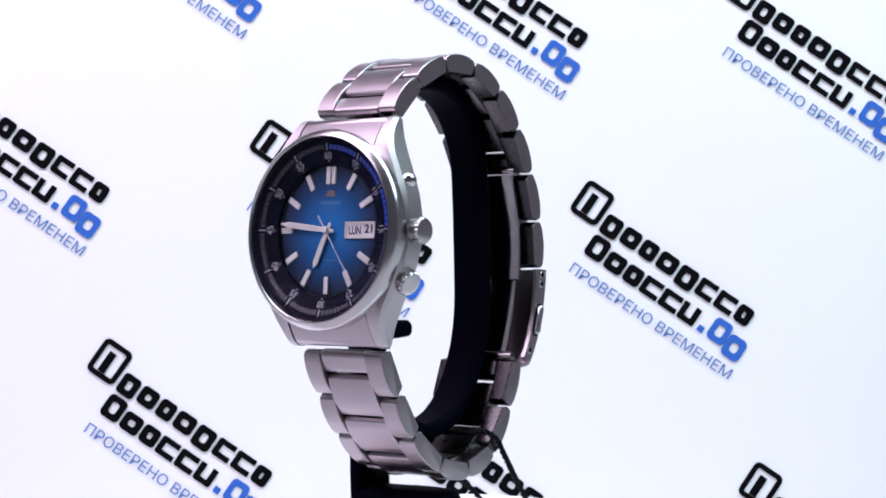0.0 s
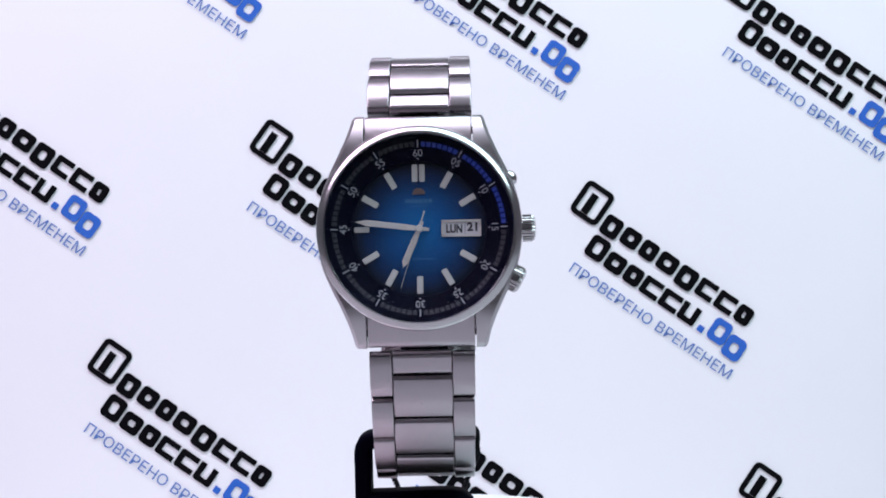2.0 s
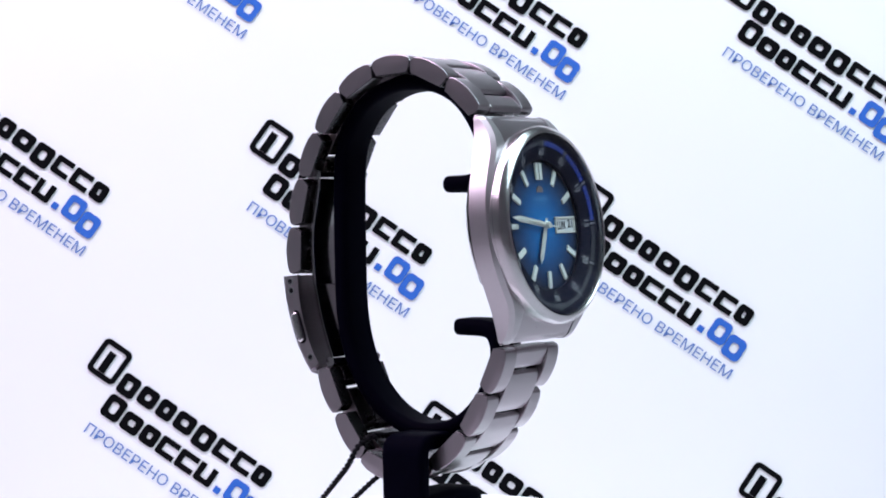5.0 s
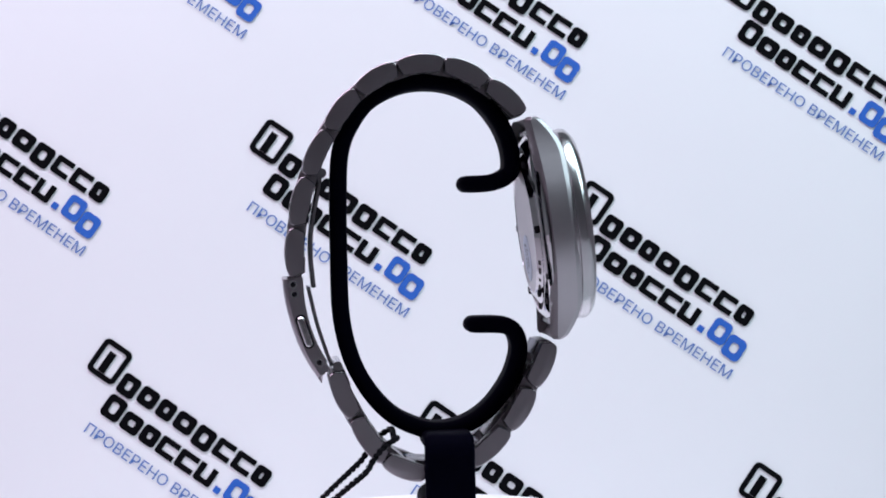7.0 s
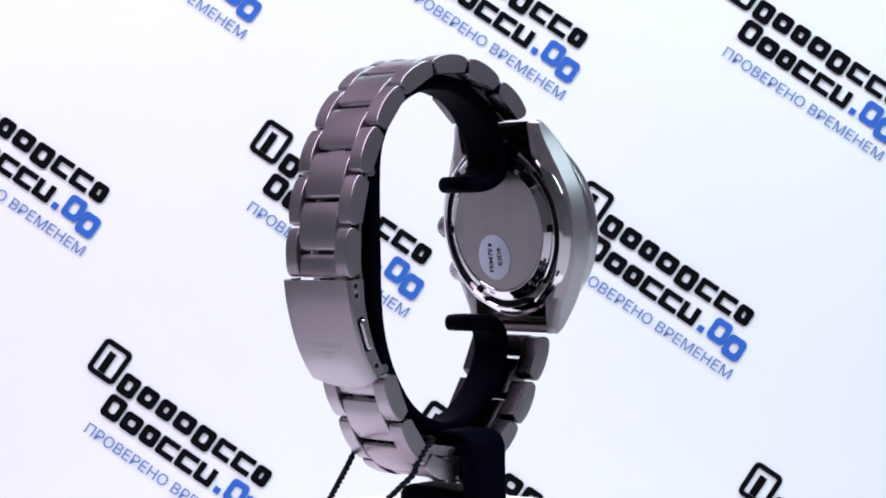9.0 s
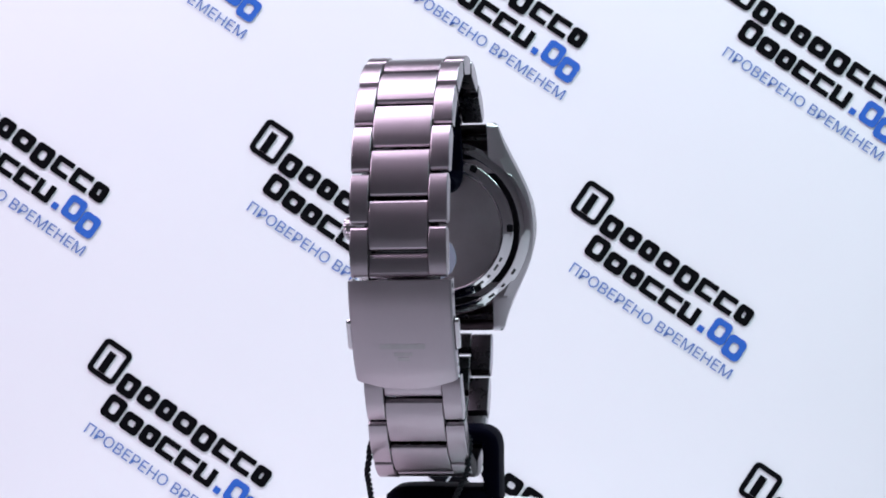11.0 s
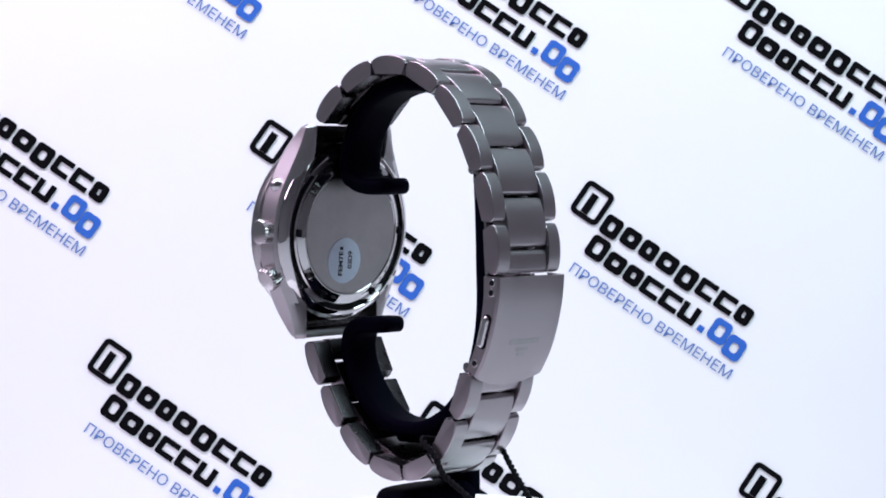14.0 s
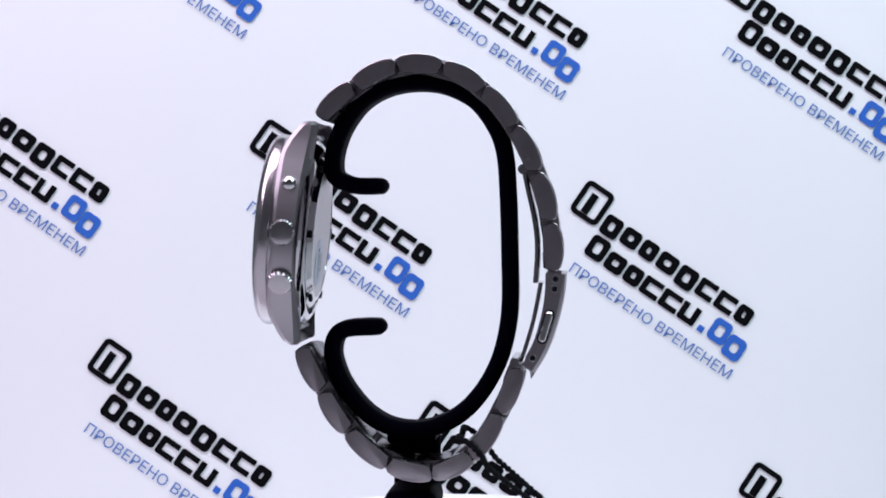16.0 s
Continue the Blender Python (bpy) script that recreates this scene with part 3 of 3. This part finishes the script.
# ---- bracelet ----
TOP = ((-21.8, 19.8), (-14.1, 26.9), (-4.5, 31.3), (5.9, 30.6), (14.9, 25.4), (21.4, 17.0), (25.9, 7.2), (28.6, -3.5), (29.0, -14.3))
LOW = ((-27.0, -29.2), (-22.6, -38.9), (-17.2, -47.8), (-8.6, -55.3), (1.6, -57.6), (10.8, -53.8), (17.2, -44.3), (21.3, -34.2))
MID_Y, MID_Z = 1.0, -14.0
THICK = 3.4


def link_piece(a, b, x0, x1, gap, rise, name, mat, bow=0.62, thick=THICK):
    """One bracelet link between two outer points (y, z): bowed outside, rounded at its ends and edges."""
    a, b = Vector(a), Vector(b)
    d = b - a
    long = d.length - gap
    t = d.normalized()
    out = Vector((t.y, -t.x))
    mid = (a + b) / 2
    if out.dot(mid - Vector((MID_Y, MID_Z))) < 0:
        out = -out
    h = long / 2
    sec = []
    for k in range(9):
        s = -1 + 2 * k / 8
        sec.append((s * (h - 0.5), rise + bow * (1 - s * s) - (0.12 if k in (0, 8) else 0)))
    sec += [(h - 0.2, rise - 0.38), (h, rise - 0.95), (h, rise - thick * 0.5), (h - 0.9, rise - thick), (-h + 0.9, rise - thick), (-h, rise - thick * 0.5), (-h, rise - 0.95), (-h + 0.2, rise - 0.38)]
    bm = bmesh.new()
    e = min(0.22, (x1 - x0) * 0.1)
    rings = []
    steps = [(e * (1 - math.cos(radians(a))), e * (1 - math.sin(radians(a)))) for a in (0, 30, 60, 90)]
    for x, k in [(x0 + d, k) for d, k in steps] + [(x1 - d, k) for d, k in steps[::-1]]:
        ring = []
        for s, w in sec:
            cw = rise - thick / 2
            w2 = w - k if w > cw else w + k * 0.6
            s2 = s * (1 - k * 0.8 / h)
            p = mid + t * s2 + out * w2
            ring.append(bm.verts.new((x, p.x, p.y + RISE)))
        rings.append(ring)
    m = len(sec)
    for p, q in zip(rings, rings[1:]):
        for k in range(m):
            f = bm.faces.new((p[k], p[(k + 1) % m], q[(k + 1) % m], q[k]))
            # inner faces take the steel that has a dark reflection in its colour
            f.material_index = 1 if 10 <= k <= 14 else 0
    bm.faces.new(rings[0][::-1])
    bm.faces.new(rings[-1])
    ob = part(name, bm, mat, watch, angle=13)
    ob.data.materials.append(darkened_steel)
    return ob


def pin(p, x0, x1):
    bm = lathe([(0, x0), (0.55, x0), (0.55, x1), (0, x1)], 12)
    moved(bm, Matrix.Translation((0, p[0], p[1] + RISE)) @ Matrix.Rotation(math.pi / 2, 4, "Y"))
    return part("link_pin", bm, polished, watch)


def inward(p, d):
    v = Vector((MID_Y, MID_Z)) - Vector(p)
    return Vector(p) + v.normalized() * d


def chain(nodes, first, last, shift_first, shift_last):
    """Outer links from node to node and centre links shifted by half a link."""
    n = len(nodes) - 1
    for k in range(n):
        f = k / n
        half = (first + (last - first) * f) / 2
        core = 6.0
        mid = shift_first + (shift_last - shift_first) * f
        for s in (-1, 1):
            x = sorted((s * (core + 0.12), s * half))
            link_piece(nodes[k], nodes[k + 1], mid + x[0], mid + x[1], 0.7, 0.2, "outer_link", brushed, 0.72)
        pa = (Vector(nodes[k]) + Vector(nodes[k + 1])) / 2
        if k + 2 <= n:
            pb = (Vector(nodes[k + 1]) + Vector(nodes[k + 2])) / 2
            bulge = Vector(nodes[k + 1]) - (pa + pb) / 2
            link_piece(pa + bulge * 0.45, pb + bulge * 0.45, mid - core, mid + core, 0.75, 0.1, "centre_link", brushed, 0.58)
        if k == 0:
            link_piece(nodes[0], pa, mid - core, mid + core, 0.4, 0.0, "centre_link", brushed, 0.15)
        if k == n - 1:
            link_piece(pa, nodes[n], mid - core, mid + core, 0.5, -0.05, "centre_link", brushed, 0.2)
        for s in (0.27, 0.73):
            q = Vector(nodes[k]).lerp(Vector(nodes[k + 1]), s)
            pin(inward(q, 1.9), mid - half * 0.93, mid + half * 0.93)


chain(TOP, 21.2, 19.4, 0.1, 0.2)
chain(LOW, 21.2, 19.8, -0.2, -0.65)


# ---- clasp ----
PLATE = ((30.3, -14.6), (30.0, -17.5), (29.5, -20.5), (28.4, -24.8), (26.9, -29.0), (25.3, -32.2), (23.5, -35.0))


def clasp():
    path = smooth_path([(0, y, z + RISE) for y, z in PLATE], 3)
    bm = bmesh.new()
    rings = []
    n = len(path)
    for i, p in enumerate(path):
        t = (path[min(i + 1, n - 1)] - path[max(i - 1, 0)]).normalized()
        o = Vector((0, -t.z, t.y))
        if o.y < 0:
            o = -o
        f = i / (n - 1)
        wall = 4.3 * (1 - 0.25 * f)
        half = 10.5
        ring = []
        for x, d in ((-half, -wall), (-half, -0.8), (-half + 0.35, -0.2), (-half + 1.1, 0), (-half * 0.5, 0.08), (0, 0.1), (half * 0.5, 0.08), (half - 1.1, 0), (half - 0.35, -0.2), (half, -0.8), (half, -wall),
                     (half - 0.9, -wall), (half - 0.9, -1.1), (-half + 0.9, -1.1), (-half + 0.9, -wall)):
            tongue = t * (2.4 * max(0, f - 0.7) / 0.3 * (1 - (x / half) ** 2)) if d > -1.2 else Vector()
            ring.append(bm.verts.new(p + o * d + Vector((x, 0, 0)) + tongue))
        rings.append(ring)
    m = len(rings[0])
    for a, b in zip(rings, rings[1:]):
        for k in range(m):
            bm.faces.new((a[k], a[(k + 1) % m], b[(k + 1) % m], b[k]))
    bm.faces.new(rings[0])
    bm.faces.new(rings[-1])
    body = part("clasp", bm, brushed, watch, "brushed steel folding clasp", angle=30)

    def at(f, depth):
        i = f * (n - 1)
        k = min(int(i), n - 2)
        p = path[k].lerp(path[k + 1], i - k)
        t = (path[k + 1] - path[k]).normalized()
        o = Vector((0, -t.z, t.y))
        o = -o if o.y < 0 else o
        return p + o * depth, t, o

    for s in (-1, 1):
        for f in (0.07, 0.19, 0.88):
            p, t, o = at(f, -2.1)
            side = Matrix.Translation(p + Vector((s * 10.46 - (0.1 if s < 0 else 0), 0, 0))) @ Matrix.Rotation(math.pi / 2, 4, "Y")
            part("pin_hole", moved(lathe([(0, 0), (0.55, 0), (0.55, 0.1), (0, 0.1)], 16), side), hole_dark, body, "small dark pin hole")
            part("hole_rim", moved(lathe([(0.55, 0.0), (0.6, 0.14), (0.78, 0.12), (0.85, 0.0)], 20, True), side), polished, body, "polished rim of the pin hole")
        p, t, o = at(0.55, -2.2)
        m4 = Matrix(((0, 0, s, p.x + s * 10.4), (t.y, o.y, 0, p.y), (t.z, o.z, 0, p.z), (0, 0, 0, 1)))
        part("button_slot", moved(prism(rounded(7.4, 2.2, 1.05), -0.3, 0.14), m4), hole_dark, body, "dark slot round the release button", smooth=False)
        part("release_button", moved(prism(rounded(6.6, 1.6, 0.78), -0.2, 1.1, 0.6, 3), m4), polished, body, "oval polished release button")
    for k, (f, half) in enumerate(((0.62, 4.6), (0.69, 1.9), (0.74, 1.2))):
        p, t, o = at(f, 0.1)
        m4 = Matrix(((1, 0, 0, 0), (0, t.y, o.y, p.y), (0, t.z, o.z, p.z), (0, 0, 0, 1)))
        part("engraved_mark", moved(box(-half, half, -0.55 if k == 0 else -0.4, 0.55 if k == 0 else 0.4, -0.05, 0.03), m4), engraved, body, "shallow engraved bar", smooth=False)
    blade = [(22.0, 6.8), (22.4, 4.3), (24.0, -4.0), (24.3, -9.9), (23.8, -16.4), (22.2, -23.8), (20.3, -30.0), (19.2, -33.0)]
    pth = smooth_path([(0, y, z + RISE) for y, z in blade[:5]], 4)
    part("folding_blade", sweep(pth, rounded(15.0, 0.95, 0.3, 2), (1, 0, 0)), blade_steel, watch, "thin polished curved folding blade")
    pth = smooth_path([(0, y + 1.1, z + RISE) for y, z in blade[4:]], 4)
    part("folding_blade", sweep(pth, rounded(12.0, 0.8, 0.2, 2), (1, 0, 0)), blade_steel, watch, "thin polished curved folding blade")
    for y, z in ((21.7, 7.4), (19.2, -33.0)):
        bm = lathe([(0, -8.6), (1.05, -8.6), (1.05, 8.6), (0, 8.6)], 20)
        moved(bm, Matrix.Translation((0, y, z + RISE)) @ Matrix.Rotation(math.pi / 2, 4, "Y"))
        part("hinge_barrel", bm, blade_steel, watch, "dark steel hinge barrel")


clasp()


# ---- cord ----
def rope(points, radius, name, parent):
    """Two strands twisted round each other along a path."""
    path = smooth_path(lift(points), 12)
    dist = 0.0
    strands = ([], [])
    for i, p in enumerate(path):
        t = (path[min(i + 1, len(path) - 1)] - path[max(i - 1, 0)]).normalized()
        s = t.cross(Vector((0.3, 0.2, 0.9))).normalized()
        u = t.cross(s)
        if i:
            dist += (p - path[i - 1]).length
        for k, strand in enumerate(strands):
            a = dist / 2.6 * 2 * math.pi + math.pi * k
            strand.append(p + (s * math.cos(a) + u * math.sin(a)) * radius * 0.55)
    ring = [(radius * 0.62 * math.cos(radians(a)), radius * 0.62 * math.sin(radians(a))) for a in range(0, 360, 45)]
    for strand in strands:
        part(name, sweep(strand, ring, (0.31, 0.2, 0.93)), cord_black, parent)


cord = tagged(new("tag_cord"), "black twisted tag cord looped round the steel bracelet", "cord")
rope([(-10.4, 12.2, -52.5), (-10.5, 13.8, -55.0), (-9.4, 17, -57.8), (-7.8, 22, -62.1), (-6.4, 28, -67.9), (-5.2, 34, -74.5), (-4.2, 39.5, -84.5), (-2.6, 42, -96.6), (-0.8, 42.5, -106.6)], 0.62, "cord_strand", cord)
rope([(10.4, 12.2, -52.5), (10.5, 13.8, -55.0), (9.4, 17, -57.8), (7.8, 22, -62.1), (6.4, 28, -67.9), (5.2, 34, -74.5), (4.2, 39.5, -84.5), (2.6, 42, -96.6), (0.8, 42.5, -106.6)], 0.62, "cord_strand", cord)
rope([(-10.4, 12.2, -52.5), (-10.5, 10.2, -50.1), (-9.6, 7.4, -48.3), (-5, 7.2, -48.7), (0, 7.3, -48.9), (5, 7.2, -48.7), (9.6, 7.4, -48.3), (10.5, 10.2, -50.1), (10.4, 12.2, -52.5)], 0.62, "cord_strand", cord)

print_sheet()


# ---- what turns ----
SPEED, FACING = 19.075, 2.078
# degrees by which the turntable runs ahead of an even turn
AHEAD = ((0.0, 0.0), (0.5, 0.25), (1.0, -0.1), (1.5, -0.5), (2.0, 0.1), (2.5, 0.85), (3.0, 0.55), (3.5, -0.25), (4.0, -0.6), (4.5, -0.2), (5.0, 0.2), (5.5, 0.2), (6.0, 0.1),
         (6.5, 0.2), (7.0, 0.3), (7.5, 0.4), (8.0, -0.4), (8.5, -0.35), (9.0, -0.1), (9.5, 0.2), (10.0, 0.1), (10.5, 0.0), (11.0, -0.1), (11.5, -0.35), (12.0, -0.15), (12.5, 0.6),
         (13.0, 0.55), (13.5, 0.1), (14.0, -0.3), (14.5, -0.05), (15.0, 0.3), (15.5, 0.15), (16.0, -0.3))


def motions():
    for ob in (watch, stand, cord, deck):
        walk(ob, [(t, pose(0, 0, 0, 0, 0, SPEED * (t - FACING) + more)) for t, more in AHEAD])
    walk(second_hand, [(t, CASE_M @ Matrix.Rotation(-radians(144.5 + 26.7 * t), 4, "Z")) for t, more in AHEAD])
    walk(minute_hand, [(t, CASE_M @ Matrix.Rotation(-radians(276.2 + 0.43 * t), 4, "Z")) for t, more in AHEAD])


motions()
